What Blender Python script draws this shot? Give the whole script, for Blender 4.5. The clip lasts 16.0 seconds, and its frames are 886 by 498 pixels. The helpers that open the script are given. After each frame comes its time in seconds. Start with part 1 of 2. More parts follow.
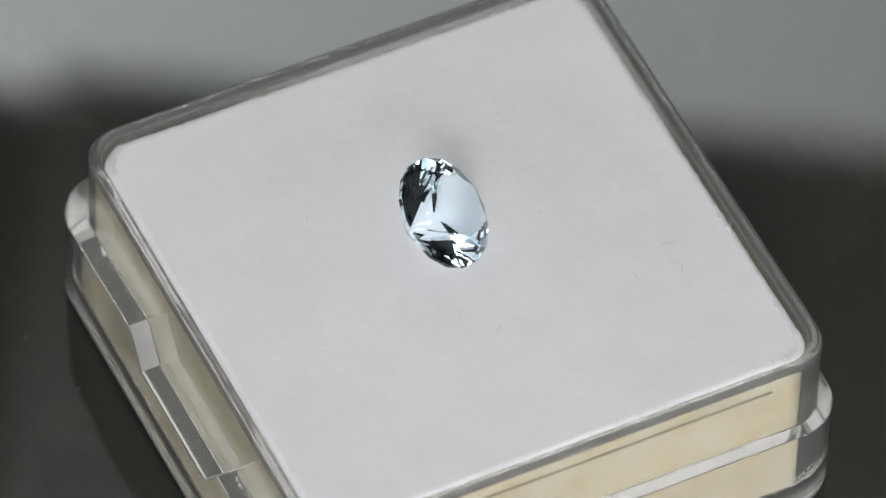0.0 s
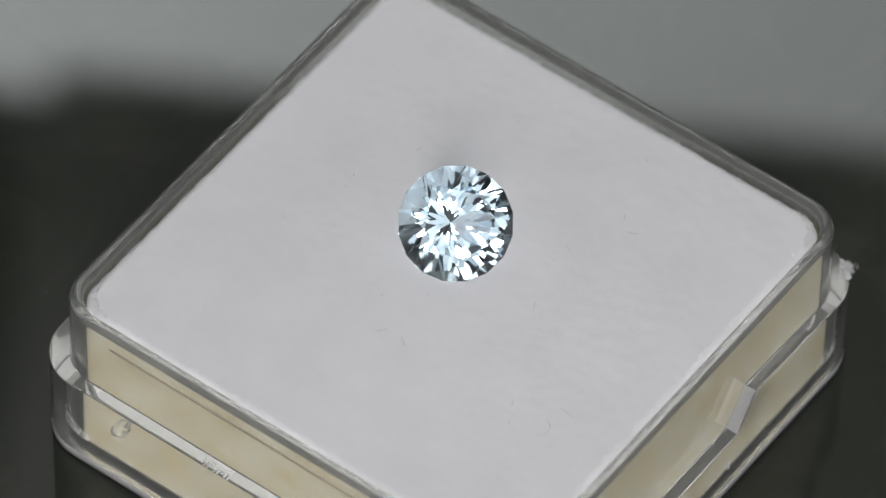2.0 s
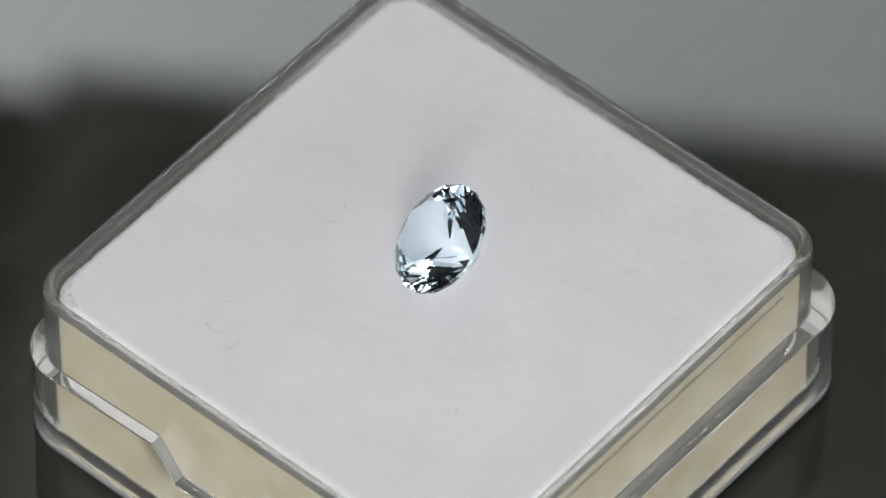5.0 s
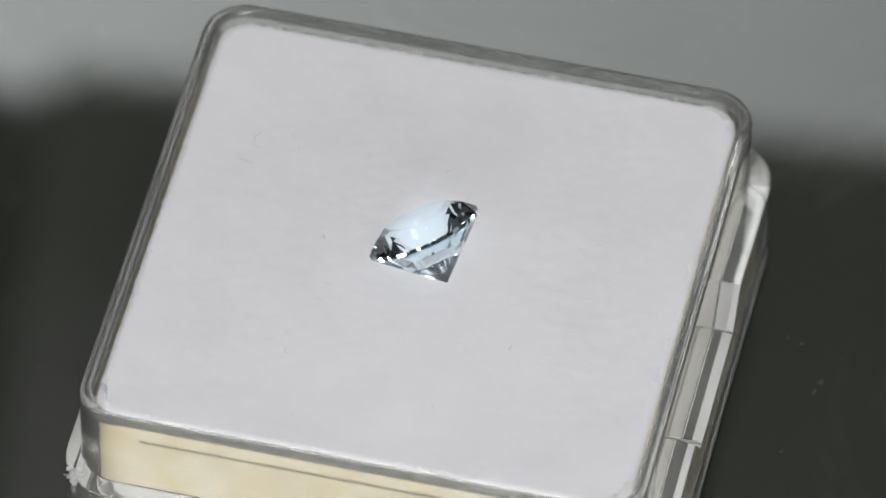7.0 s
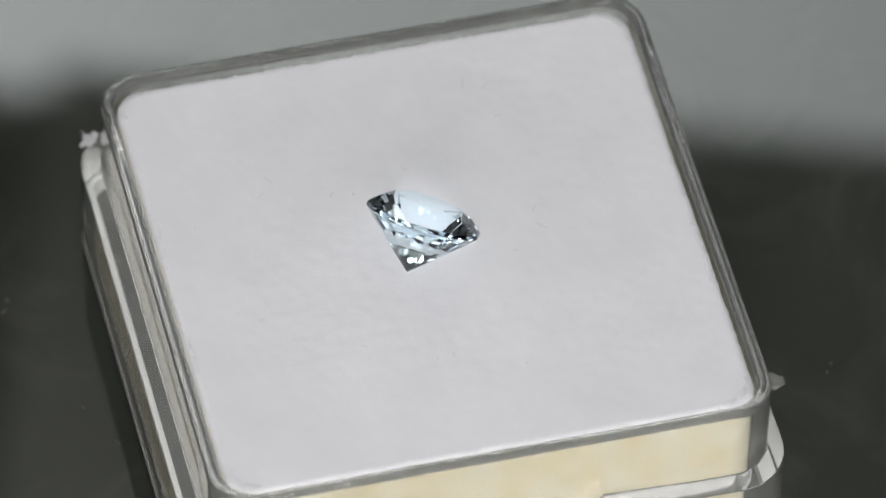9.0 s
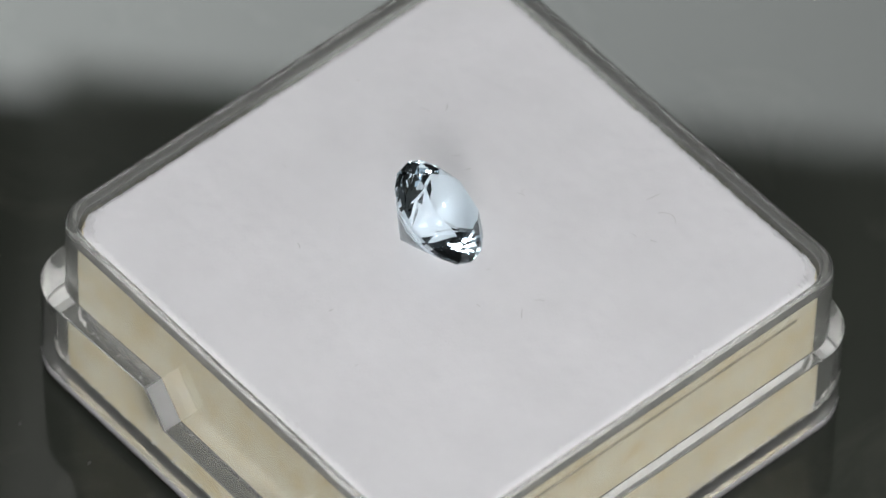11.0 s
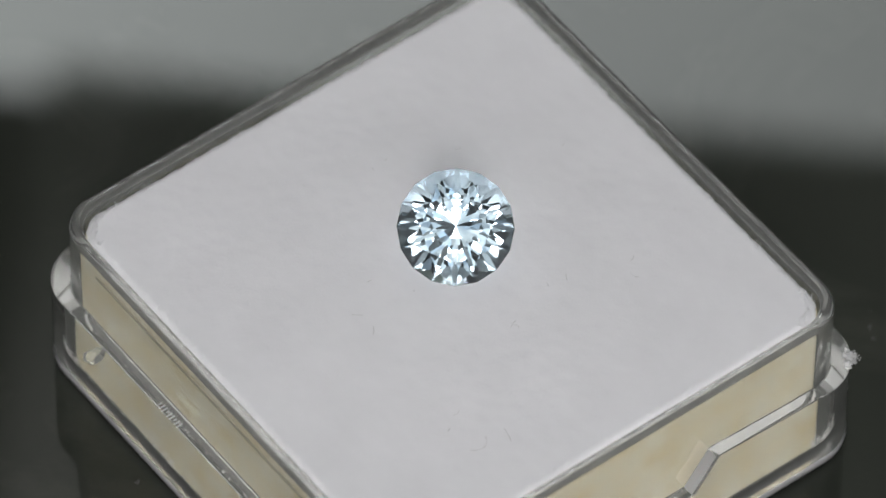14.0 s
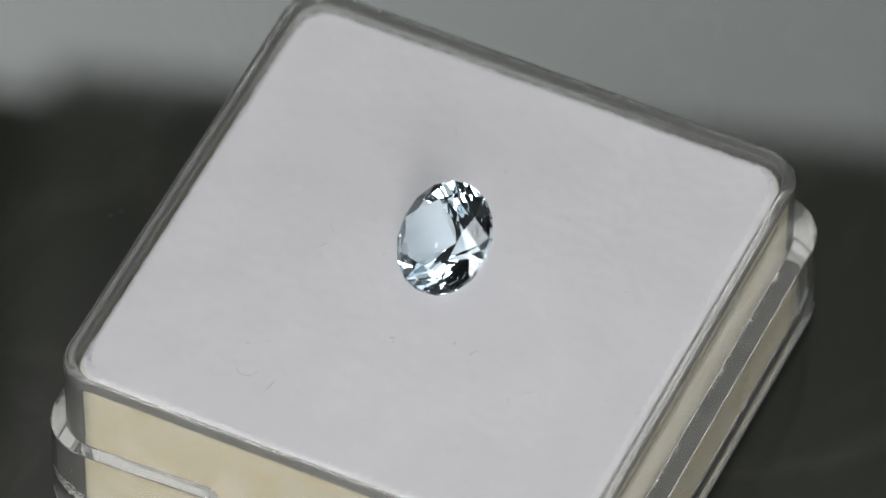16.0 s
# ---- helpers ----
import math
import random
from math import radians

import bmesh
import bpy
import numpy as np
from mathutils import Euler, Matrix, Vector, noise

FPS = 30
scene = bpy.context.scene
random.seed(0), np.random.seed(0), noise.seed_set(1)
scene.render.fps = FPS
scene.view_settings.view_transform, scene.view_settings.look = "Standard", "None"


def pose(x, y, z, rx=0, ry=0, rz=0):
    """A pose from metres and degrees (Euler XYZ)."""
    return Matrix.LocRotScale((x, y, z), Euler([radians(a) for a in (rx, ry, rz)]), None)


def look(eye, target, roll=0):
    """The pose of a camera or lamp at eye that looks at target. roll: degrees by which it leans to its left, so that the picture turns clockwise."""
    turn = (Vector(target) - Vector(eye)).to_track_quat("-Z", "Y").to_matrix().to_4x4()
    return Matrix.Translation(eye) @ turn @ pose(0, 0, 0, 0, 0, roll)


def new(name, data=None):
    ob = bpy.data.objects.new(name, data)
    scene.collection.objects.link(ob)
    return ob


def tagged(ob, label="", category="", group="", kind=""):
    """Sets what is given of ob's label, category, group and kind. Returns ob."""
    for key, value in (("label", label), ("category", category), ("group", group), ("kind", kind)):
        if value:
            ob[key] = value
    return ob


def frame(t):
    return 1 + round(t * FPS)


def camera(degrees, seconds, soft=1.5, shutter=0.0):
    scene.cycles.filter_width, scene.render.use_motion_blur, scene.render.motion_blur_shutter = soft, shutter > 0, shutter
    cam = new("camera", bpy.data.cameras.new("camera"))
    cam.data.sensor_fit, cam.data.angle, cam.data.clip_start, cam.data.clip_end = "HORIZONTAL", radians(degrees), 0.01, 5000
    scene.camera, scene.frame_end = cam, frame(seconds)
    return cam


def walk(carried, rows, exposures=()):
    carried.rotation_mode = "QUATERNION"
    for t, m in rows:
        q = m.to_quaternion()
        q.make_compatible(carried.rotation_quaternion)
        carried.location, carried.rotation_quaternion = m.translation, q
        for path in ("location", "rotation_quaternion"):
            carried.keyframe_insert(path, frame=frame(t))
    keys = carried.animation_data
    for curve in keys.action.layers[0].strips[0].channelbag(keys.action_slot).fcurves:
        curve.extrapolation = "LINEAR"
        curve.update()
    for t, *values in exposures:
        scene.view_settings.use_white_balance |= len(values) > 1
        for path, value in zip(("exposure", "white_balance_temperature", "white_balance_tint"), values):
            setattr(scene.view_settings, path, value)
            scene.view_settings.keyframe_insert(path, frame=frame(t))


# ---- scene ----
# Lengths are written in millimetres and scaled by MM.
MM = 0.001
FOAM_Z, RIM_Z, LEDGE_Z, NOTCH_Z, DISC_Z = 11.08, 11.57, 6.48, 4.6, -0.3   # heights over the turntable
IN, OUT, BASE = 14.97, 15.74, 16.70                          # half sides: inner wall, upper wall, lower wall
DEEP = 0.994                                                 # the box is a little shorter one way
SPIN_0, SPIN_RATE = -1.60 - 31.337 * 0.8, 31.337          # degrees at 0 s, degrees a second, clockwise
LOW_AT = (-0.20, 0.16)                                       # the lower wall sits a little off the upper wall
BOX_AT = (0.843, 0.256)                                      # the box's centre from the turntable's axis


def v3(x, y, z):
    return Vector((x * MM, y * MM, z * MM))


def about_axis(t):
    return Matrix.Rotation(-radians(SPIN_0 + SPIN_RATE * t), 4, "Z")


# ---- camera ----
cam = camera(6.186, 16.0, soft=1.45)
cam.data.dof.use_dof = True
cam.data.dof.focus_distance = 0.4485
cam.data.dof.aperture_fstop = 42
EYE = look(v3(0, -286.71, 357.96), v3(0.272, 0.439, 11.48), 1.05)
walk(cam, [(0.0, EYE), (16.0, EYE)], exposures=[(0.0, 0.26), (0.8, 0.12), (2.5, 0.06), (3.2, 0.05), (5.3, 0.29), (8.0, 0.34), (9.2, 0.33), (11.3, 0.26), (12.5, 0.11), (15.0, 0.07), (16.0, 0.09)])

# ---- light ----
world = bpy.data.worlds.new("room_air")
world.use_nodes = True
world.node_tree.nodes["Background"].inputs[0].default_value = (0.9, 0.95, 1.0, 1)
world.node_tree.nodes["Background"].inputs[1].default_value = 0.02
scene.world = world


def area_lamp(name, eye, target, sx, sy, watts, colour):
    data = bpy.data.lights.new(name, "AREA")
    data.shape, data.size, data.size_y, data.energy, data.color = "RECTANGLE", sx, sy, watts, colour
    ob = new(name, data)
    ob.matrix_basis = look(eye, target)
    return ob


area_lamp("softbox_overhead", v3(0, -130, 450), v3(0, 0, 11), 0.20, 0.12, 0.49, (0.985, 0.985, 1.0))
area_lamp("softbox_front", v3(10, -400, 250), v3(0, 0, 11), 0.15, 0.12, 0.98, (1.0, 0.982, 0.978))
# added fill from above for walls and card; no such lamp is known
area_lamp("overhead_fill", Vector((-0.05, -0.42, 0.90)), Vector((-0.05, -0.42, 0)), 0.3, 0.3, 1.3, (1.0, 0.98, 0.95))


# ---- materials ----
def material(name):
    m = bpy.data.materials.new(name)
    m.use_nodes = True
    nt = m.node_tree
    return m, nt, nt.nodes["Principled BSDF"]


def link(nt, a, out, b, inp):
    nt.links.new(a.outputs[out], b.inputs[inp])


def noise_node(nt, scale, detail=4, rough=0.6):
    n = nt.nodes.new("ShaderNodeTexNoise")
    n.inputs["Scale"].default_value, n.inputs["Detail"].default_value, n.inputs["Roughness"].default_value = scale, detail, rough
    c = nt.nodes.new("ShaderNodeTexCoord")
    link(nt, c, "Object", n, "Vector")
    return n


def ramp(nt, src, out, stops):
    r = nt.nodes.new("ShaderNodeValToRGB")
    while len(r.color_ramp.elements) < len(stops):
        r.color_ramp.elements.new(0.5)
    for e, (pos, col) in zip(r.color_ramp.elements, stops):
        e.position, e.color = pos, (*col, 1)
    link(nt, src, out, r, "Fac")
    return r


def bump(nt, src, out, bsdf, strength, distance):
    b = nt.nodes.new("ShaderNodeBump")
    b.inputs["Strength"].default_value, b.inputs["Distance"].default_value = strength, distance
    link(nt, src, out, b, "Height")
    link(nt, b, "Normal", bsdf, "Normal")


def speckled(name, low, high, scale, rough, bump_scale=0, bump_mm=0.0, sheen=0.0):
    m, nt, b = material(name)
    n = noise_node(nt, scale)
    r = ramp(nt, n, "Fac", [(0.3, low), (0.7, high)])
    link(nt, r, "Color", b, "Base Color")
    b.inputs["Roughness"].default_value = rough
    b.inputs["Sheen Weight"].default_value = sheen
    if bump_scale:
        f = noise_node(nt, bump_scale, 6, 0.7)
        bump(nt, f, "Fac", b, 0.6, bump_mm * MM)
    return m


FELT = speckled("white_felt", (0.768, 0.762, 0.778), (0.815, 0.808, 0.825), 260, 0.95, 4200, 0.03, 0.2)
FIBRE = speckled("white_fibre", (0.74, 0.74, 0.75), (0.82, 0.82, 0.82), 900, 0.9)
CORE = speckled("cream_foam", (0.63, 0.535, 0.34), (0.735, 0.70, 0.58), 420, 0.95, 2600, 0.2)
CRUMB = speckled("foam_crumb", (0.40, 0.39, 0.38), (0.74, 0.73, 0.71), 700, 0.9)
SEAM = speckled("gap_shade", (0.20, 0.18, 0.13), (0.30, 0.27, 0.20), 400, 0.8)
LINT = speckled("grey_lint", (0.34, 0.33, 0.32), (0.5, 0.48, 0.46), 900, 0.9)
DUST = speckled("dust", (0.04, 0.04, 0.04), (0.09, 0.09, 0.085), 900, 0.8)
WHITE_LINT = speckled("white_lint", (0.45, 0.45, 0.45), (0.7, 0.7, 0.7), 900, 0.8)
# two wall greys: pale bounces fill into the stone, dark keeps the reflection dark
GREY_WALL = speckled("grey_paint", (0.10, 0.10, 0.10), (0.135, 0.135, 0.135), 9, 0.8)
BOUNCE_WALL = speckled("bounce_grey", (0.20, 0.20, 0.20), (0.25, 0.25, 0.25), 9, 0.8)
BLACK_PLASTIC = speckled("black_plastic", (0.012, 0.012, 0.012), (0.02, 0.02, 0.02), 40, 0.5)
TABLE = speckled("dark_wood", (0.05, 0.045, 0.04), (0.09, 0.08, 0.07), 14, 0.5)


def make_clear(name, tint, rough_low, rough_high):
    m, nt, b = material(name)
    b.inputs["Transmission Weight"].default_value = 0.93
    b.inputs["IOR"].default_value = 1.49
    b.inputs["Base Color"].default_value = (*tint, 1)
    n = noise_node(nt, 420, 5, 0.7)
    r = ramp(nt, n, "Fac", [(0.45, (rough_low,) * 3), (0.75, (rough_high,) * 3)])
    link(nt, r, "Color", b, "Roughness")
    f = noise_node(nt, 160, 3, 0.5)
    bump(nt, f, "Fac", b, 0.05, 0.06 * MM)
    return m


CLEAR = make_clear("clear_styrene", (0.935, 0.945, 0.915), 0.01, 0.05)
MILKY = make_clear("milky_styrene", (0.50, 0.495, 0.50), 0.45, 0.7)
FROSTED = make_clear("frosted_styrene", (0.9, 0.9, 0.91), 0.35, 0.6)
FROSTED.node_tree.nodes["Principled BSDF"].inputs["Transmission Weight"].default_value = 0.86
MILKY.node_tree.nodes["Principled BSDF"].inputs["Transmission Weight"].default_value = 0.10


def make_gem():
    m = bpy.data.materials.new("pale_blue_gem")
    m.use_nodes = True
    nt = m.node_tree
    nt.nodes.clear()
    out = nt.nodes.new("ShaderNodeOutputMaterial")
    g = nt.nodes.new("ShaderNodeBsdfGlass")
    g.inputs["Color"].default_value, g.inputs["Roughness"].default_value, g.inputs["IOR"].default_value = (0.922, 0.973, 1.0, 1), 0.0, 1.63
    nt.links.new(g.outputs[0], out.inputs["Surface"])
    return m


GEM = make_gem()


def make_gloss_black():
    """Gloss acrylic under a thin, patchy film of wiped dust."""
    m, nt, b = material("black_gloss_acrylic")
    n = noise_node(nt, 35, 6, 0.65)
    r = ramp(nt, n, "Fac", [(0.3, (0.0225, 0.025, 0.0205)), (0.8, (0.0305, 0.034, 0.0275))])
    wipe = noise_node(nt, 70, 5, 0.6)
    wipe.inputs["Distortion"].default_value = 1.6
    film = ramp(nt, wipe, "Fac", [(0.52, (0.0, 0.0, 0.0)), (0.80, (0.020, 0.0195, 0.016))])
    add = nt.nodes.new("ShaderNodeMix")
    add.data_type, add.blend_type = "RGBA", "ADD"
    add.inputs["Factor"].default_value = 1.0
    nt.links.new(r.outputs["Color"], add.inputs[6])
    nt.links.new(film.outputs["Color"], add.inputs[7])
    nt.links.new(add.outputs[2], b.inputs["Base Color"])
    s = noise_node(nt, 120, 6, 0.7)
    q = ramp(nt, s, "Fac", [(0.4, (0.015,) * 3), (0.8, (0.06,) * 3)])
    link(nt, q, "Color", b, "Roughness")
    b.inputs["IOR"].default_value = 1.5
    return m


GLOSS_BLACK = make_gloss_black()


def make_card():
    """Card with the disc's reflected glow painted in: grey, dark along its lower edge."""
    m, nt, b = material("card_painted_glow")
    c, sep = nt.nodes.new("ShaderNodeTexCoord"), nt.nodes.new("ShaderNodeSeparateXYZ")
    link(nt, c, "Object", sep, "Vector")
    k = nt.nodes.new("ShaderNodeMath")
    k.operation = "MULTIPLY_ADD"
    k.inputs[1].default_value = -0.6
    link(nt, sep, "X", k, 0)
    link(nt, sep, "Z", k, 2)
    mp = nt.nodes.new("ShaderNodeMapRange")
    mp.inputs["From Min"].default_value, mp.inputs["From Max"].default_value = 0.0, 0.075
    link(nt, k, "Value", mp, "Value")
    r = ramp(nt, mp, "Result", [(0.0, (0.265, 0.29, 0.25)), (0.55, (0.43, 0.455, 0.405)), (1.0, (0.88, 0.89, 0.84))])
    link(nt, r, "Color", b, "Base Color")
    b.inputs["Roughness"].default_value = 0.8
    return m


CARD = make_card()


def make_panel_glow():
    m = bpy.data.materials.new("lit_diffuser")
    m.use_nodes = True
    nt = m.node_tree
    nt.nodes.clear()
    out, e = nt.nodes.new("ShaderNodeOutputMaterial"), nt.nodes.new("ShaderNodeEmission")
    c, sep = nt.nodes.new("ShaderNodeTexCoord"), nt.nodes.new("ShaderNodeSeparateXYZ")
    link(nt, c, "Object", sep, "Vector")
    mp = nt.nodes.new("ShaderNodeMapRange")
    mp.inputs["From Min"].default_value, mp.inputs["From Max"].default_value = -0.05, 0.05
    mp.inputs["To Min"].default_value, mp.inputs["To Max"].default_value = 5.6, 3.2
    link(nt, sep, "X", mp, "Value")
    link(nt, mp, "Result", e, "Strength")
    e.inputs["Color"].default_value = (0.94, 1.0, 0.985, 1)
    nt.links.new(e.outputs[0], out.inputs["Surface"])
    return m


PANEL_GLOW = make_panel_glow()


def make_ring_glow():
    m = bpy.data.materials.new("ring_diffuser")
    m.use_nodes = True
    nt = m.node_tree
    nt.nodes.clear()
    out, e = nt.nodes.new("ShaderNodeOutputMaterial"), nt.nodes.new("ShaderNodeEmission")
    info, mp = nt.nodes.new("ShaderNodeObjectInfo"), nt.nodes.new("ShaderNodeMapRange")
    mp.inputs["To Min"].default_value, mp.inputs["To Max"].default_value = 0.55, 1.4
    link(nt, info, "Random", mp, "Value")
    link(nt, mp, "Result", e, "Strength")
    # blue cast on some blocks puts the stone's coloured fire into the lamps
    far = nt.nodes.new("ShaderNodeMath")
    far.operation, far.inputs[1].default_value = "MULTIPLY", 7.3
    cast = nt.nodes.new("ShaderNodeMath")
    cast.operation = "FRACT"
    link(nt, info, "Random", far, 0)
    link(nt, far, "Value", cast, 0)
    tint = ramp(nt, cast, "Value", [(0.0, (0.70, 0.84, 1.0)), (0.35, (0.93, 0.97, 1.0)), (1.0, (1.0, 0.985, 0.96))])
    link(nt, tint, "Color", e, "Color")
    nt.links.new(e.outputs[0], out.inputs["Surface"])
    return m


RING_GLOW = make_ring_glow()


# ---- mesh helpers ----
def mesh_of(name, bm, mat, smooth=None):
    me = bpy.data.meshes.new(name)
    bmesh.ops.recalc_face_normals(bm, faces=bm.faces)
    bm.to_mesh(me)
    bm.free()
    me.materials.append(mat)
    if smooth is not None:
        me.shade_smooth()
        me.set_sharp_from_angle(angle=radians(smooth))
    return me


def part(name, bm, mat, parent, label="", smooth=None):
    ob = new(name, mesh_of(name, bm, mat, smooth))
    ob.parent = parent
    return tagged(ob, label)


def thing(name, label, category, kind="", at=None):
    ob = tagged(new(name), label, category, "", kind)
    if at is not None:
        ob.matrix_basis = at
    return ob


def box_into(bm, lo, hi, m=Matrix()):
    vs = [bm.verts.new(m @ Vector((x, y, z))) for x in (lo[0], hi[0]) for y in (lo[1], hi[1]) for z in (lo[2], hi[2])]
    for f in ((0, 1, 3, 2), (4, 6, 7, 5), (0, 4, 5, 1), (2, 3, 7, 6), (0, 2, 6, 4), (1, 5, 7, 3)):
        bm.faces.new([vs[i] for i in f])


def bevelled_box(lo, hi, width, segments=2):
    bm = bmesh.new()
    box_into(bm, lo, hi)
    bmesh.ops.bevel(bm, geom=bm.edges[:], offset=width, segments=segments, profile=0.5, affect="EDGES")
    return bm


STRAIGHT = (-11, -8.5, -6.0, -5.85, -5.0, -4.2, -4.05, -2.5, 0, 2.5, 4.05, 4.2, 5.0, 5.85, 6.0, 8.5, 11)


def ring_points(half, radius, steps=9):
    """A rounded square, anticlockwise from the front: x, y, side (0 front, 1 right, 2 back, 3 left) and the way along the side, None in corners."""
    pts = []
    for side in range(4):
        ca, sa = (1, 0, -1, 0)[side], (0, 1, 0, -1)[side]
        for u in STRAIGHT:
            x, y = u, -half
            pts.append((ca * x - sa * y, (sa * x + ca * y) * DEEP, side, u))
        for k in range(steps + 1):
            a = -math.pi / 2 + (math.pi / 2) * k / steps
            x, y = half - radius + radius * math.cos(a), -half + radius + radius * math.sin(a)
            pts.append((ca * x - sa * y, (sa * x + ca * y) * DEEP, side, None))
    return pts


def loft(bm, rings, close_first=False, close_last=False, loop=False):
    """Joins rings of equal length with quads."""
    rows = [[bm.verts.new(p) for p in r] for r in rings]
    n = len(rows[0])
    pairs = list(zip(rows, rows[1:])) + ([(rows[-1], rows[0])] if loop else [])
    for a, b in pairs:
        for i in range(n):
            bm.faces.new((a[i], a[(i + 1) % n], b[(i + 1) % n], b[i]))
    if close_first:
        bm.faces.new(rows[0])
    if close_last:
        bm.faces.new(rows[-1])
    return rows


def flat_ring(half, radius, z, off=(0, 0)):
    return [v3(x + off[0], y + off[1], z) for x, y, s, u in ring_points(half, radius)]


def ledge_height(side, u):
    """The lower wall's top edge dips to a finger notch in the middle of two sides, by a short ramp."""
    if side in (0, 2) or u is None:
        return LEDGE_Z
    k = min(1.0, max(0.0, (abs(u) - 4.2) / 1.65))
    return NOTCH_Z + (LEDGE_Z + 0.35 - NOTCH_Z) * k if abs(u) < 5.95 else LEDGE_Z + 0.35 * max(0, 1 - (abs(u) - 5.95) / 6)


def ledge_ring(half, radius, drop, off=(0, 0)):
    return [v3(x + off[0], y + off[1], ledge_height(s, u) - drop) for x, y, s, u in ring_points(half, radius)]


# ---- room: plain walls that close the place ----
def slab(name, lo, hi, mat, label, category):
    bm = bmesh.new()
    box_into(bm, lo, hi)
    ob = new(name, mesh_of(name, bm, mat))
    return tagged(ob, label, category, "", "structure")


def build_room():
    """Unseen walls added to close the place, pale to fill the stone, dark behind."""
    slab("table", (-0.60, -0.72, -0.05), (0.60, 0.52, -0.0203), TABLE, "dark wooden table top under the black turntable", "table")
    slab("ceiling", (-0.60, -0.72, 0.95), (0.60, 0.52, 0.98), BOUNCE_WALL, "plain unseen ceiling, mid grey to bounce fill", "ceiling")
    slab("wall_north", (-0.60, 0.50, -0.0203), (0.60, 0.52, 0.95), GREY_WALL, "plain unseen back wall, kept dark grey", "wall")
    slab("wall_south", (-0.60, -0.72, -0.0203), (0.60, -0.70, 0.95), BOUNCE_WALL, "plain unseen wall, mid grey to bounce fill", "wall")
    slab("wall_east", (0.58, -0.70, -0.0203), (0.60, 0.50, 0.95), BOUNCE_WALL, "plain unseen wall, mid grey to bounce fill", "wall")
    slab("wall_west", (-0.60, -0.70, -0.0203), (-0.58, 0.50, 0.95), BOUNCE_WALL, "plain unseen wall, mid grey to bounce fill", "wall")


def lathe(profile, n=128):
    bm = bmesh.new()
    rings = [[Vector((r * math.cos(2 * math.pi * i / n) * MM, r * math.sin(2 * math.pi * i / n) * MM, z * MM)) for i in range(n)] for r, z in profile]
    loft(bm, rings, True, True)
    return bm


def build_turntable():
    t = thing("turntable", "round turntable with a glossy black acrylic top", "turntable", at=pose(0, 0, -0.02 + DISC_Z * MM))
    part("drive_base", lathe([(70, 0), (72, 1), (72, 12), (70, 13.5)]), BLACK_PLASTIC, t, "matt black plastic base", 40)
    disc = tagged(new("turntable_disc"), "glossy black acrylic disc with dust specks", "turntable disc")
    part("plate", lathe([(89, 14), (90, 14.4), (90, 19.6), (89.6, 20)]), GLOSS_BLACK, disc, "", 30)
    rng = random.Random(5)
    bm = bmesh.new()
    for _ in range(70):
        a, r = rng.uniform(0, 6.283), rng.uniform(17, 60)
        x, y = r * math.cos(a), r * math.sin(a)
        speck(bm, x, y, 20.005, rng.choice((0.05, 0.07, 0.1, 0.16)) * rng.uniform(0.6, 1.3), rng)
    for x, y, s in ((2.4, 19.3, 0.22), (-0.5, 17.9, 0.2), (10.7, 21.8, 0.3), (-21.1, -5.0, 0.2), (-19.7, -8.4, 0.18), (-5.4, -17.6, 0.22), (-4.6, -21.9, 0.2), (-21.5, -6.3, 0.25)):
        for k in range(2):
            speck(bm, x + BOX_AT[0] + rng.uniform(-0.5, 0.5), y + BOX_AT[1] + rng.uniform(-0.5, 0.5), 20.005, s * rng.uniform(0.4, 1), rng)
    dust = part("dust", bm, DUST, disc, "pale grey dust specks and smears")
    tagged(dust, kind="stuff")
    return disc


def speck(bm, x, y, z, size, rng):
    """A flat, uneven crumb."""
    n, turn, stretch = 6, rng.uniform(0, 6.28), rng.uniform(1, 2.6)
    low, top = [], bm.verts.new(v3(x, y, z + size * 0.3))
    for i in range(n):
        a, r = 2 * math.pi * i / n, size * rng.uniform(0.6, 1.2) * 0.5
        px, py = r * math.cos(a) * stretch, r * math.sin(a)
        low.append(bm.verts.new(v3(x + px * math.cos(turn) - py * math.sin(turn), y + px * math.sin(turn) + py * math.cos(turn), z)))
    for i in range(n):
        bm.faces.new((low[i], low[(i + 1) % n], top))
    bm.faces.new(low[::-1])


# ---- the light panel and the card behind, seen in the glossy black disc ----
def build_back_panel():
    p = thing("light_panel", "lit flat light panel on a stand behind the turntable", "light panel", at=pose(0.003, 0.250, 0.2205, 0, -7.0, 0))
    part("diffuser", bevelled_box((-0.066, 0, 0.010), (0.066, 0.004, 0.0504), 0.001), PANEL_GLOW, p, "glowing white diffuser")
    part("housing", bevelled_box((-0.069, 0.0045, 0.007), (0.069, 0.018, 0.0534), 0.002), BLACK_PLASTIC, p, "black plastic housing")
    part("post", bevelled_box((-0.004, 0.008, -0.2384), (0.004, 0.016, 0.009), 0.001), BLACK_PLASTIC, p)
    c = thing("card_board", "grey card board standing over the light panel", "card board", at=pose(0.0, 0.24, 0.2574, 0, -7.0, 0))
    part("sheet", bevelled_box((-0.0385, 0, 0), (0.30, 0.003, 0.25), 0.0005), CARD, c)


def annulus(inner, outer, low, high, n=72):
    bm = bmesh.new()
    rings = [[Vector((r * math.cos(2 * math.pi * i / n), r * math.sin(2 * math.pi * i / n), z)) for i in range(n)] for r, z in ((inner, low), (outer, low), (outer, high), (inner, high))]
    loft(bm, rings, loop=True)
    return bm


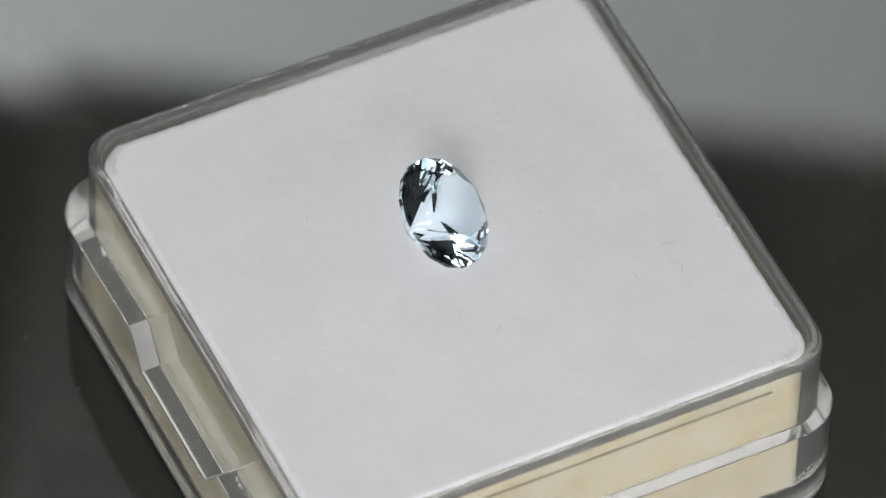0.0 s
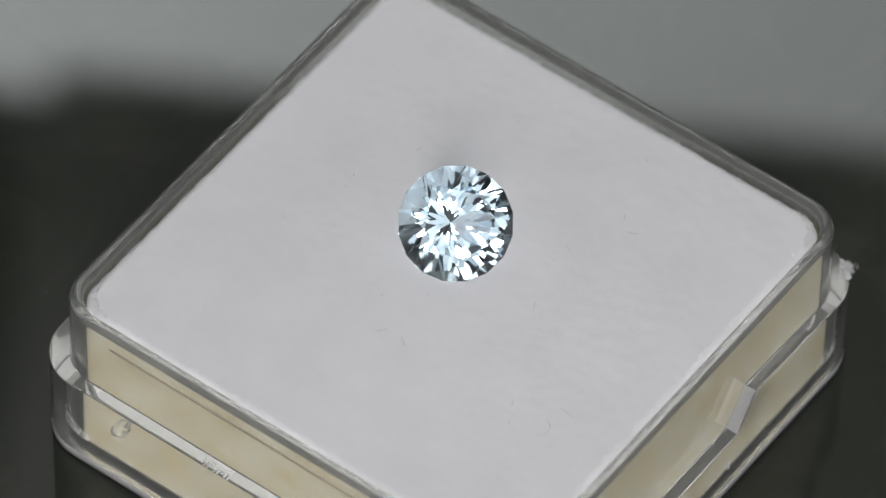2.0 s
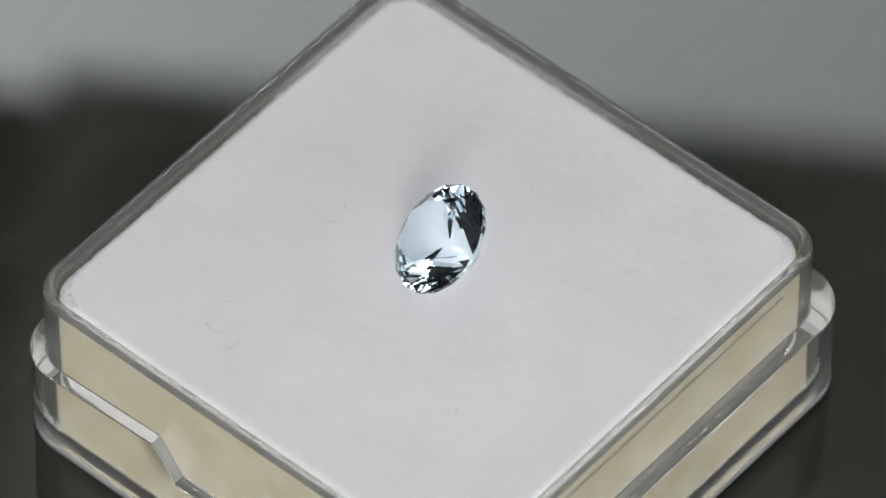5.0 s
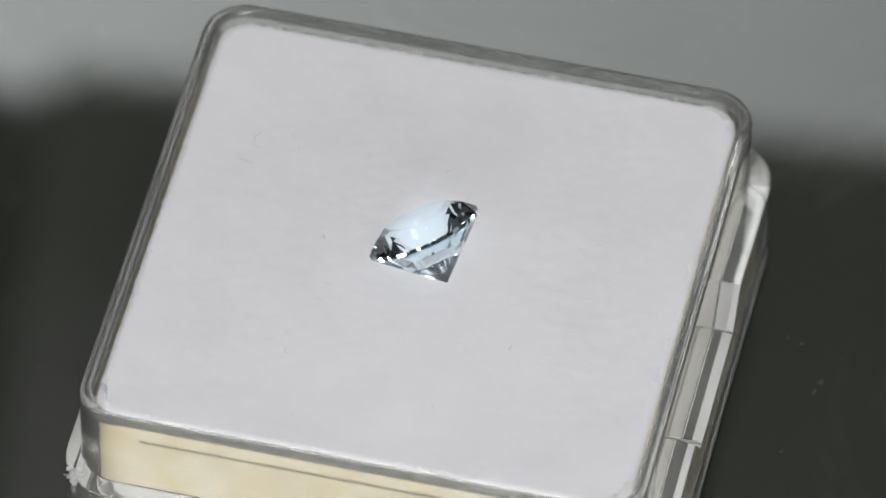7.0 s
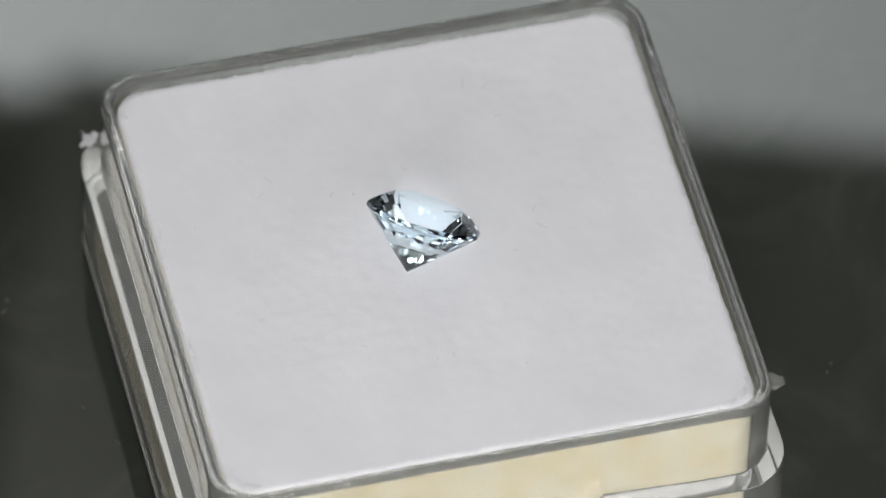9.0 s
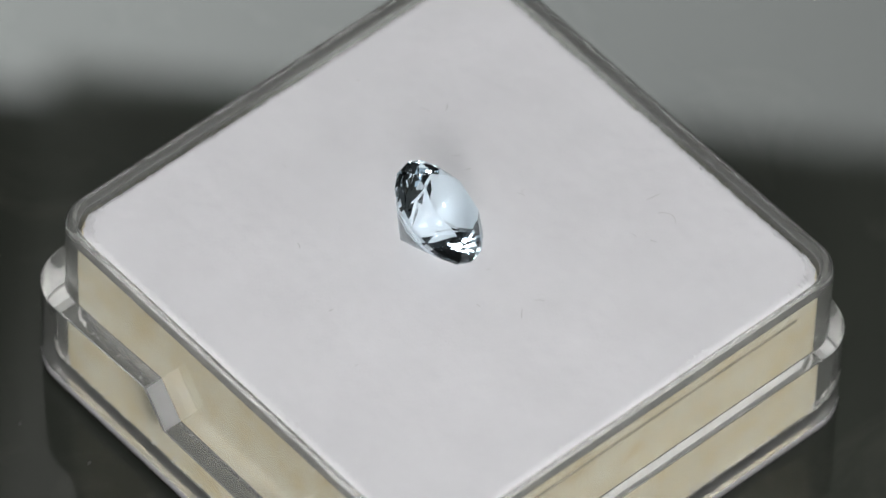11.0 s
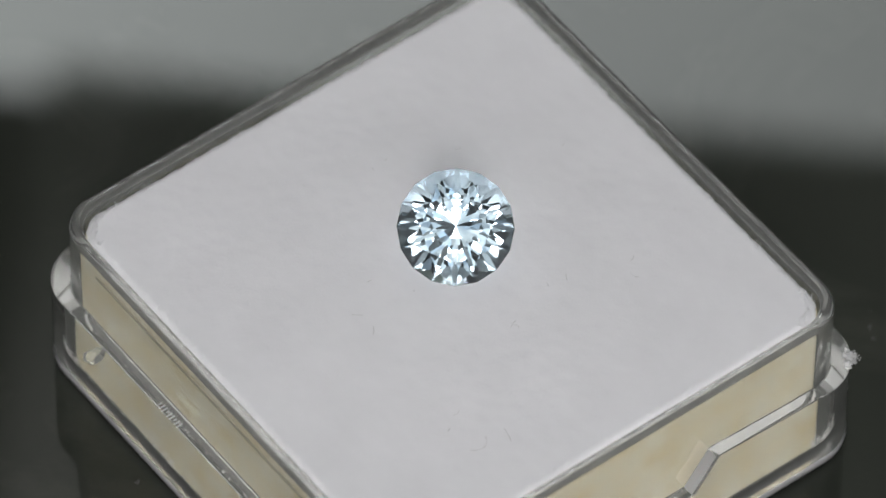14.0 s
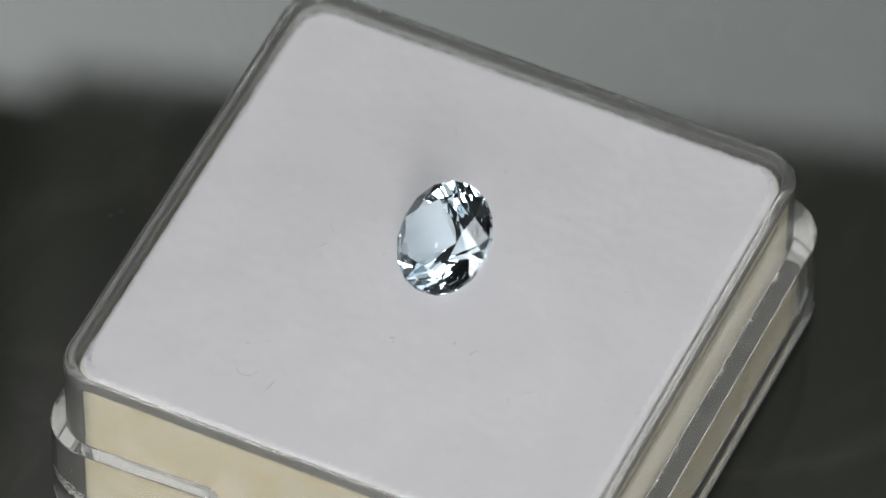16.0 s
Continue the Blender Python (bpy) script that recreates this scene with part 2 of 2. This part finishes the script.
def build_ring_light():
    """Led blocks added unseen round the camera's lens, giving the stone its white flashes."""
    r = thing("ring_light", "black ring light with white led blocks, on a stand", "ring light", at=pose(0, -0.304, -0.0203))
    m = pose(0, 0.304, 0.0203) @ look(v3(0, -304, 371), v3(0, 0, 11))
    for r0, r1 in ((0.028, 0.124), (0.138, 0.232)):
        bm = annulus(r0, r1, 0.0005, 0.014)
        bm.transform(m)
        part("housing", bm, BLACK_PLASTIC, r, "black plastic ring housing")
    for count, r0, r1 in ((12, 0.031, 0.120), (14, 0.142, 0.228)):
        for k in range(count):
            bm = bmesh.new()
            a0, a1 = 2 * math.pi * (k + 0.06) / count, 2 * math.pi * (k + 0.88) / count
            arc = [a0 + (a1 - a0) * i / 4 for i in range(5)]
            rows = [[Vector((r1 * math.cos(a), r1 * math.sin(a), z)) for a in arc] + [Vector((r0 * math.cos(a), r0 * math.sin(a), z)) for a in reversed(arc)] for z in (-0.003, 0.0)]
            loft(bm, rows, True, True)
            bm.transform(m)
            part("led_block", bm, RING_GLOW, r, "glowing white led block")
    part("brace", bevelled_box((-0.13, -0.010, 0.385), (0.13, -0.004, 0.395), 0.001), BLACK_PLASTIC, r)
    part("post", bevelled_box((-0.006, -0.012, 0.012), (0.006, 0.0, 0.300), 0.001), BLACK_PLASTIC, r)
    part("foot", lathe([(50, 0), (52, 2), (50, 10), (12, 12)], 48), BLACK_PLASTIC, r)


# ---- the gem box ----
def build_gem_box():
    g = thing("gem_box", "clear plastic gem box without its lid, on the turntable", "gem box")
    bm = bmesh.new()
    rings = [flat_ring(BASE - 0.06, 2.94, 0.64, LOW_AT), flat_ring(BASE, 3.0, 0.70, LOW_AT), ledge_ring(BASE, 3.0, 0.05, LOW_AT), ledge_ring(BASE - 0.05, 2.95, 0.0, LOW_AT),
             ledge_ring(OUT + 0.05, 2.5, 0.0), ledge_ring(OUT, 2.45, -0.05), flat_ring(OUT, 2.45, RIM_Z - 0.34),
             *[flat_ring(OUT - 0.30 + 0.30 * math.cos(a), 2.15 + 0.30 * math.cos(a), RIM_Z - 0.30 + 0.30 * math.sin(a)) for a in (k * math.pi / 10 for k in range(6))],
             *[flat_ring(IN + 0.30 + 0.30 * math.cos(a), 2.09 + 0.30 * math.cos(a), RIM_Z - 0.30 + 0.30 * math.sin(a)) for a in (k * math.pi / 10 for k in range(5, 11))],
             flat_ring(IN, 1.79, RIM_Z - 0.34), flat_ring(IN, 1.79, 1.20), flat_ring(IN, 1.79, 1.16), flat_ring(IN - 0.06, 1.73, 1.10)]
    loft(bm, rings, True, True)
    body = part("shell", bm, CLEAR, g, "clear polished styrene wall with a stepped ledge", 30)
    body.visible_shadow = False
    bm = bmesh.new()
    loft(bm, [flat_ring(h, r, z, LOW_AT) for h, r, z in ((BASE - 0.95, 0.6, DISC_Z), (BASE - 0.55, 2.45, DISC_Z), (BASE - 0.22, 2.78, DISC_Z + 0.10), (BASE - 0.03, 2.97, DISC_Z + 0.36), (BASE + 0.01, 3.0, 0.50), (BASE - 0.08, 2.92, 0.625), (BASE - 0.95, 0.6, 0.625))], loop=True)
    part("base_rim", bm, MILKY, g, "frosted grey base edge", 50)
    # frosted ramps at both ends of the two finger notches
    for sx in (-1, 1):
        for sy in (-1, 1):
            lo, hi = Vector((0, 4.22 * sy * DEEP, NOTCH_Z + 0.03)), Vector((0, 5.84 * sy * DEEP, LEDGE_Z + 0.36))
            up = Vector((0, -(hi.z - lo.z) * sy, abs(hi.y - lo.y))).normalized() * 0.05
            bm = bmesh.new()
            vs = []
            for x in (OUT + 0.05, BASE - 0.05 + LOW_AT[0] * sx):
                for c in (lo + up * 0.6, hi + up * 0.6, hi + up * 1.6, lo + up * 1.6):
                    vs.append(bm.verts.new(Vector((x * sx, c.y, c.z)) * MM))
            for q in ((0, 1, 2, 3), (4, 5, 6, 7), (0, 1, 5, 4), (1, 2, 6, 5), (2, 3, 7, 6), (3, 0, 4, 7)):
                bm.faces.new([vs[i] for i in q])
            part("notch_ramp", bm, FROSTED, g, "frosted pale notch ramp")
    # a clear sprue nib on one plain side
    rng = random.Random(3)
    bm = bmesh.new()
    bmesh.ops.create_icosphere(bm, subdivisions=1, radius=0.5 * MM)
    for v in bm.verts:
        v.co = Vector((v.co.x * 1.1, v.co.y * 1.7, v.co.z * 0.6)) * rng.uniform(0.8, 1.2) + v3(-9.8, -BASE * DEEP - 0.45, LEDGE_Z - 0.1)
    nib = part("sprue_nib", bm, CLEAR, g, "small clear broken sprue nib", 20)
    nib.visible_shadow = False
    # a short row of moulded strokes on the ledge, too small to read
    for k in range(9):
        x = -4.9 + 0.23 * k
        low, tall = (0.05, 0.42) if k % 3 else (0.12, 0.30)
        y = -16.12 * DEEP
        part("moulded_stroke", bevelled_box(v3(x, y - tall, LEDGE_Z + 0.002), v3(x + 0.09, y - low, LEDGE_Z + 0.06), 0.015 * MM, 1), FROSTED, g, "raised frosted stroke")
    return g


def build_pad():
    p = thing("foam_pad", "white felt pad on cream foam, filling the clear box", "foam pad")
    half = IN - 0.06
    rng = random.Random(11)
    # the felt sheet: a fine grid with a soft, uneven surface and rounded edge
    n = 150
    bm = bmesh.new()
    grid, r = [], 1.75

    def inside(x, y):
        qx, qy = max(abs(x) - (half - r), 0), max(abs(y) - (half - r), 0)
        k = math.hypot(qx, qy)
        return min(half - abs(x), half - abs(y)) if k == 0 or qx == 0 or qy == 0 else r - k

    for i in range(n + 1):
        row = []
        for j in range(n + 1):
            x, y = -half + 2 * half * i / n, -half + 2 * half * j / n
            qx, qy = max(abs(x) - (half - r), 0), max(abs(y) - (half - r), 0)
            k = max(qx, qy)
            if qx > 0 and qy > 0:
                s = k / math.hypot(qx, qy)
                x, y = math.copysign(half - r + qx * s, x), math.copysign(half - r + qy * s, y)
            edge = max(0.0, inside(x, y))
            pull = (0.10 + 0.07 * noise.noise((x * 2.2, y * 2.2, 12)) + 0.07 * noise.noise((x * 7, y * 7, 15))) * max(0.0, 1 - edge / 0.6)
            x, y = x * (1 - pull / half), y * (1 - pull / half)
            wave = 0.035 * noise.noise((x * 0.35, y * 0.35, 1)) + 0.02 * noise.noise((x * 1.4, y * 1.4, 4)) + 0.012 * noise.noise((x * 6, y * 6, 7))
            dome = 0.5 * max(0.0, 1 - (math.hypot(x, y) / 13.5) ** 2) ** 1.5
            round_off = 0.2 * max(0, 1 - edge / 0.45) ** 2
            row.append(bm.verts.new(v3(x, y * DEEP, FOAM_Z + wave + dome - round_off)))
        grid.append(row)
    for i in range(n):
        for j in range(n):
            bm.faces.new((grid[i][j], grid[i + 1][j], grid[i + 1][j + 1], grid[i][j + 1]))
    rim = [grid[i][0] for i in range(n)] + [grid[n][j] for j in range(n)] + [grid[i][n] for i in range(n, 0, -1)] + [grid[0][j] for j in range(n, 0, -1)]
    low = [bm.verts.new((v.co.x, v.co.y, 10.74 * MM)) for v in rim]
    for i in range(len(rim)):
        k = (i + 1) % len(rim)
        bm.faces.new((rim[i], low[i], low[k], rim[k]))
    bm.faces.new(low)
    part("felt_sheet", bm, FELT, p, "soft white felt surface", 70)
    # loose fibres along the edge and over the sheet
    bm = bmesh.new()
    rp = ring_points(half - 0.1, 1.7, 30)
    for _ in range(5200):
        k = rng.randrange(len(rp))
        a, b = rp[k], rp[(k + 1) % len(rp)]
        f = rng.random()
        x, y = a[0] + (b[0] - a[0]) * f, a[1] + (b[1] - a[1]) * f
        inward = rng.uniform(0.04, 0.4)
        x, y = x * (1 - inward / 15), y * (1 - inward / 15)
        if math.hypot(a[0] - b[0], a[1] - b[1]) < 0.6 and rng.random() < 0.6:
            continue
        out = Vector((x, y, 0)).normalized()
        along = Vector((-out.y, out.x, 0)) * rng.uniform(-0.2, 0.2)
        tip = out * rng.uniform(-0.2, 0.12) + along + Vector((0, 0, rng.uniform(0.05, 0.26)))
        side = tip.cross(Vector((rng.uniform(-1, 1), rng.uniform(-1, 1), 0.2))).normalized() * 0.02
        base = Vector((x, y, FOAM_Z - 0.2 + 0.6 * min(inward, 0.3)))
        q = [base - side, base + side, base + tip + side * 0.4, base + tip - side * 0.4]
        bm.faces.new([bm.verts.new(v * MM) for v in q])
    fz = part("fuzz", bm, FIBRE, p, "fuzzy white fibres along the cut edge")
    tagged(fz, kind="stuff")
    # the cream foam core
    bm = bmesh.new()
    rings = []
    for z in (1.16, 2.2, 3.2, 4.2, 5.2, 6.2, 7.2, 8.2, 9.2, 10.0, 10.73):
        rings.append([v3(x, y, z) + Vector((x, y, 0)).normalized() * MM * 0.05 * noise.noise((x * 0.8, y * 0.8, z)) for x, y, s, u in ring_points(half - 0.06, 1.7)])
    loft(bm, rings, True, True)
    part("foam_core", bm, CORE, p, "cream open-cell foam")
    # dark strip set in for the gap's shade under the felt, on two plain sides
    for sgn in (-1, 1):
        y0, y1 = sorted((sgn * (half - 0.2) * DEEP, sgn * (half + 0.03) * DEEP))
        part("seam", bevelled_box((-12 * MM, y0 * MM, 9.74 * MM), (12 * MM, y1 * MM, 9.88 * MM), 0.02 * MM, 1), SEAM, p, "thin dark seam between felt and foam")
    # crumbs between the foam and the wall, near the bottom
    bm = bmesh.new()
    for _ in range(3000):
        k = rng.randrange(len(rp))
        a, b = rp[k], rp[(k + 1) % len(rp)]
        f = rng.random()
        d = (half + 0.03) / (half - 0.1)
        x, y = (a[0] + (b[0] - a[0]) * f) * d, (a[1] + (b[1] - a[1]) * f) * d
        z = 1.22 + abs(rng.gauss(0, 0.38))
        s = rng.uniform(0.04, 0.12)
        vs = [bm.verts.new(v3(x + rng.uniform(-s, s), y + rng.uniform(-s, s), z + rng.uniform(-s, s))) for _ in range(4)]
        for q in ((0, 1, 2), (0, 2, 3), (0, 3, 1), (1, 3, 2)):
            bm.faces.new([vs[i] for i in q])
    # a few pale specks stand in for glints higher up on the foam's sides
    pale = bmesh.new()
    for _ in range(22):
        k = rng.randrange(len(rp))
        x, y, z, s = rp[k][0] * d, rp[k][1] * d, rng.uniform(2.0, 8.5), rng.uniform(0.05, 0.13)
        vs = [pale.verts.new(v3(x + rng.uniform(-s, s), y + rng.uniform(-s, s), z + rng.uniform(-s, s))) for _ in range(4)]
        for q in ((0, 1, 2), (0, 2, 3), (0, 3, 1), (1, 3, 2)):
            pale.faces.new([vs[i] for i in q])
    tagged(part("foam_glints", pale, FIBRE, p, "pale specks drawn as glints on the foam's sides"), kind="stuff")
    cr = part("foam_litter", bm, CRUMB, p, "grey and white crumbs at the foam's foot")
    tagged(cr, kind="stuff")
    return p


def build_lint():
    """Thin dark fibres lying on the felt."""
    rng = random.Random(21)
    bm = bmesh.new()
    spots = ((-1.7, -4.45, 0.3), (0, -6.0, 0.6), (5.6, 8.1, 0.5), (5.3, 0.4, 0.5), (4.2, 12.4, 0.2), (4.2, 3.4, 0.3), (0.5, -2.8, 0.25), (-6.3, 5.5, 0.4), (5.5, 0.15, 0.4), (6.3, 7.6, 0.6),
             (4.3, 4.7, 0.5), (-8.1, 0.7, 0.3), (-8.0, 1.6, 0.25), (0.9, -6.0, 0.6), (8.3, -6.1, 0.5), (10.7, -6.7, 1.5), (11.5, -4.6, 0.9), (9, -7, 0.3), (-9.5, -3.1, 0.3), (-3.2, 10.4, 0.3))
    for x, y, size in spots:
        a, bend = rng.uniform(0, 6.28), rng.uniform(-1.4, 1.4)
        pts, steps = [], 6
        for k in range(steps + 1):
            pts.append(Vector((x, y, FOAM_Z + 0.07 + 0.5 * max(0.0, 1 - (math.hypot(x, y) / 13.5) ** 2) ** 1.5 + 0.02 * math.sin(k))))
            x, y = x + math.cos(a) * size / steps, y + math.sin(a) * size / steps
            a += bend / steps * 2
        for k in range(steps):
            d = (pts[k + 1] - pts[k]).normalized()
            s, w = d.cross(Vector((0, 0, 1))) * 0.010, Vector((0, 0, 0.014))
            r0, r1 = (pts[k] - s, pts[k] + s, pts[k] + w), (pts[k + 1] - s, pts[k + 1] + s, pts[k + 1] + w)
            va, vb = [bm.verts.new(v * MM) for v in r0], [bm.verts.new(v * MM) for v in r1]
            for i in range(3):
                bm.faces.new((va[i], va[(i + 1) % 3], vb[(i + 1) % 3], vb[i]))
    ob = new("lint_fibres", mesh_of("lint_fibres", bm, LINT))
    return tagged(ob, "thin grey lint fibres lying on the white felt", "lint", "", "stuff")


def build_corner_lint():
    rng = random.Random(8)
    bm = bmesh.new()
    for _ in range(16):
        s = rng.uniform(0.08, 0.22)
        m = Matrix.Translation(v3(15.5 + rng.gauss(0, 0.25), 15.95 + rng.gauss(0, 0.25), LEDGE_Z + 0.05 + rng.uniform(0, 0.5)))
        made = bmesh.ops.create_icosphere(bm, subdivisions=2, radius=s * MM, matrix=m)
        for v in made["verts"]:
            v.co += Vector((rng.uniform(-1, 1), rng.uniform(-1, 1), rng.uniform(-1, 1))) * 0.06 * MM
    for _ in range(60):
        base = Vector((15.5 + rng.gauss(0, 0.2), 15.95 + rng.gauss(0, 0.2), LEDGE_Z + rng.uniform(0, 0.5)))
        tip = Vector((rng.uniform(-0.25, 0.3), rng.uniform(-0.25, 0.3), rng.uniform(-0.05, 0.25)))
        side = tip.cross(Vector((0.3, 0.2, 1))).normalized() * 0.018
        bm.faces.new([bm.verts.new(q * MM) for q in (base - side, base + side, base + tip + side * 0.5, base + tip - side * 0.5)])
    ob = new("corner_fluff", mesh_of("corner_fluff", bm, WHITE_LINT))
    return tagged(ob, "white tuft of fluff caught on the box corner ledge", "fluff")


# ---- the gemstone ----
GEM_R, GEM_TILT = 3.23, 42.0
CULET = (-1.94, 1.87, FOAM_Z + 0.58)
GEM_FACING = 51.5   # degrees of the turn at which the table faces the camera


def build_gem():
    bm = bmesh.new()
    bmesh.ops.create_cube(bm, size=4 * GEM_R)
    girdle = 0.07 * GEM_R

    def cut(az, slope, r, z):
        """Cuts away all beyond the plane through (r, z) at that azimuth; slope: its angle to the girdle, 90 upright."""
        s = radians(slope)
        d = Vector((math.cos(az), math.sin(az), 0))
        normal = d * math.sin(s) + Vector((0, 0, math.cos(s)))
        at = d * r + Vector((0, 0, z))
        geom = bm.verts[:] + bm.edges[:] + bm.faces[:]
        res = bmesh.ops.bisect_plane(bm, geom=geom, dist=1e-5, plane_co=at, plane_no=normal, clear_outer=True)
        edges = [e for e in res["geom_cut"] if isinstance(e, bmesh.types.BMEdge)]
        if len(edges) > 2:
            bmesh.ops.contextual_create(bm, geom=edges)

    eighth = math.pi / 4
    table_r = 0.60 * GEM_R
    crown = (GEM_R - table_r) * math.tan(radians(35))
    cut(0, 0, 0, girdle / 2 + crown)
    flat = math.cos(eighth / 4)
    for k in range(16):
        cut(k * eighth / 2 + eighth / 4, 90, GEM_R * flat, 0)
    for k in range(8):
        cut(k * eighth, 35, GEM_R, girdle / 2)
        cut(k * eighth, 180 - 43.1, GEM_R, -girdle / 2)
        cut(k * eighth + eighth / 2, 180 - 43.4, GEM_R, -girdle / 2)
    for k in range(16):
        cut(k * eighth / 2 + eighth / 4, 43.0, GEM_R * flat, girdle / 2)
        cut(k * eighth / 2 + eighth / 4, 180 - 44.5, GEM_R * flat, -girdle / 2)
    inner = 0.36 * GEM_R
    for k in range(16):
        cut(k * eighth / 2 + eighth / 4, 180 - 41.7, inner, -girdle / 2 - (GEM_R - inner) * math.tan(radians(43.2)))
    for k in range(8):
        cut(k * eighth + eighth / 2, 21.5, table_r * math.cos(eighth / 2), girdle / 2 + crown)
    low = min(v.co.z for v in bm.verts)
    for v in bm.verts:
        v.co = (v.co - Vector((0, 0, low))) * MM
    bmesh.ops.recalc_face_normals(bm, faces=bm.faces)
    stone = thing("gemstone", "pale blue round brilliant-cut gemstone lying tilted on white felt", "gemstone")

    def zone(f):
        f.normal_update()
        if f.normal.z > 0.999:
            return "table_facet"
        return "crown" if f.normal.z > 0.05 else "pavilion" if f.normal.z < -0.05 else "girdle"

    for name in ("table_facet", "crown", "girdle", "pavilion"):
        me = bpy.data.meshes.new(name)
        verts, faces, seen = [], [], {}
        for f in bm.faces:
            if zone(f) == name:
                face = []
                for v in f.verts:
                    key = tuple(round(c, 9) for c in v.co)
                    if key not in seen:
                        seen[key] = len(verts)
                        verts.append(v.co.copy())
                    face.append(seen[key])
                faces.append(face)
        me.from_pydata(verts, [], faces)
        me.materials.append(GEM)
        ob = new(name, me)
        ob.parent = stone
        ob.visible_shadow = name in ("girdle", "table_facet")  # light still reaches the felt under the clear stone
    bm.free()
    return stone


build_room()
disc = build_turntable()
build_back_panel()
build_ring_light()
gem_box = build_gem_box()
pad = build_pad()
lint = build_lint()
fluff = build_corner_lint()
gem = build_gem()


def motions():
    """All that stands on the disc turns with it, clockwise, at a steady rate."""
    # the box stands a little askew on its uneven base
    on_box = Matrix.Translation(v3(BOX_AT[0], BOX_AT[1], 0.04)) @ pose(0, 0, 0, 0.62, 0.53, 0)
    a = radians(GEM_FACING - 90)
    lean = Vector((math.cos(a), math.sin(a), 0))
    tilt = Matrix.Rotation(radians(GEM_TILT), 4, Vector((0, 0, 1)).cross(lean))
    on_felt = on_box @ Matrix.Translation(v3(*CULET)) @ tilt @ Matrix.Rotation(radians(GEM_FACING), 4, "Z")
    for ob, rest in ((disc, Matrix.Translation((0, 0, -0.02 + DISC_Z * MM))), (gem_box, on_box), (pad, on_box), (lint, on_box), (fluff, on_box), (gem, on_felt)):
        walk(ob, [(k * 0.5, about_axis(k * 0.5) @ rest) for k in range(33)])


motions()
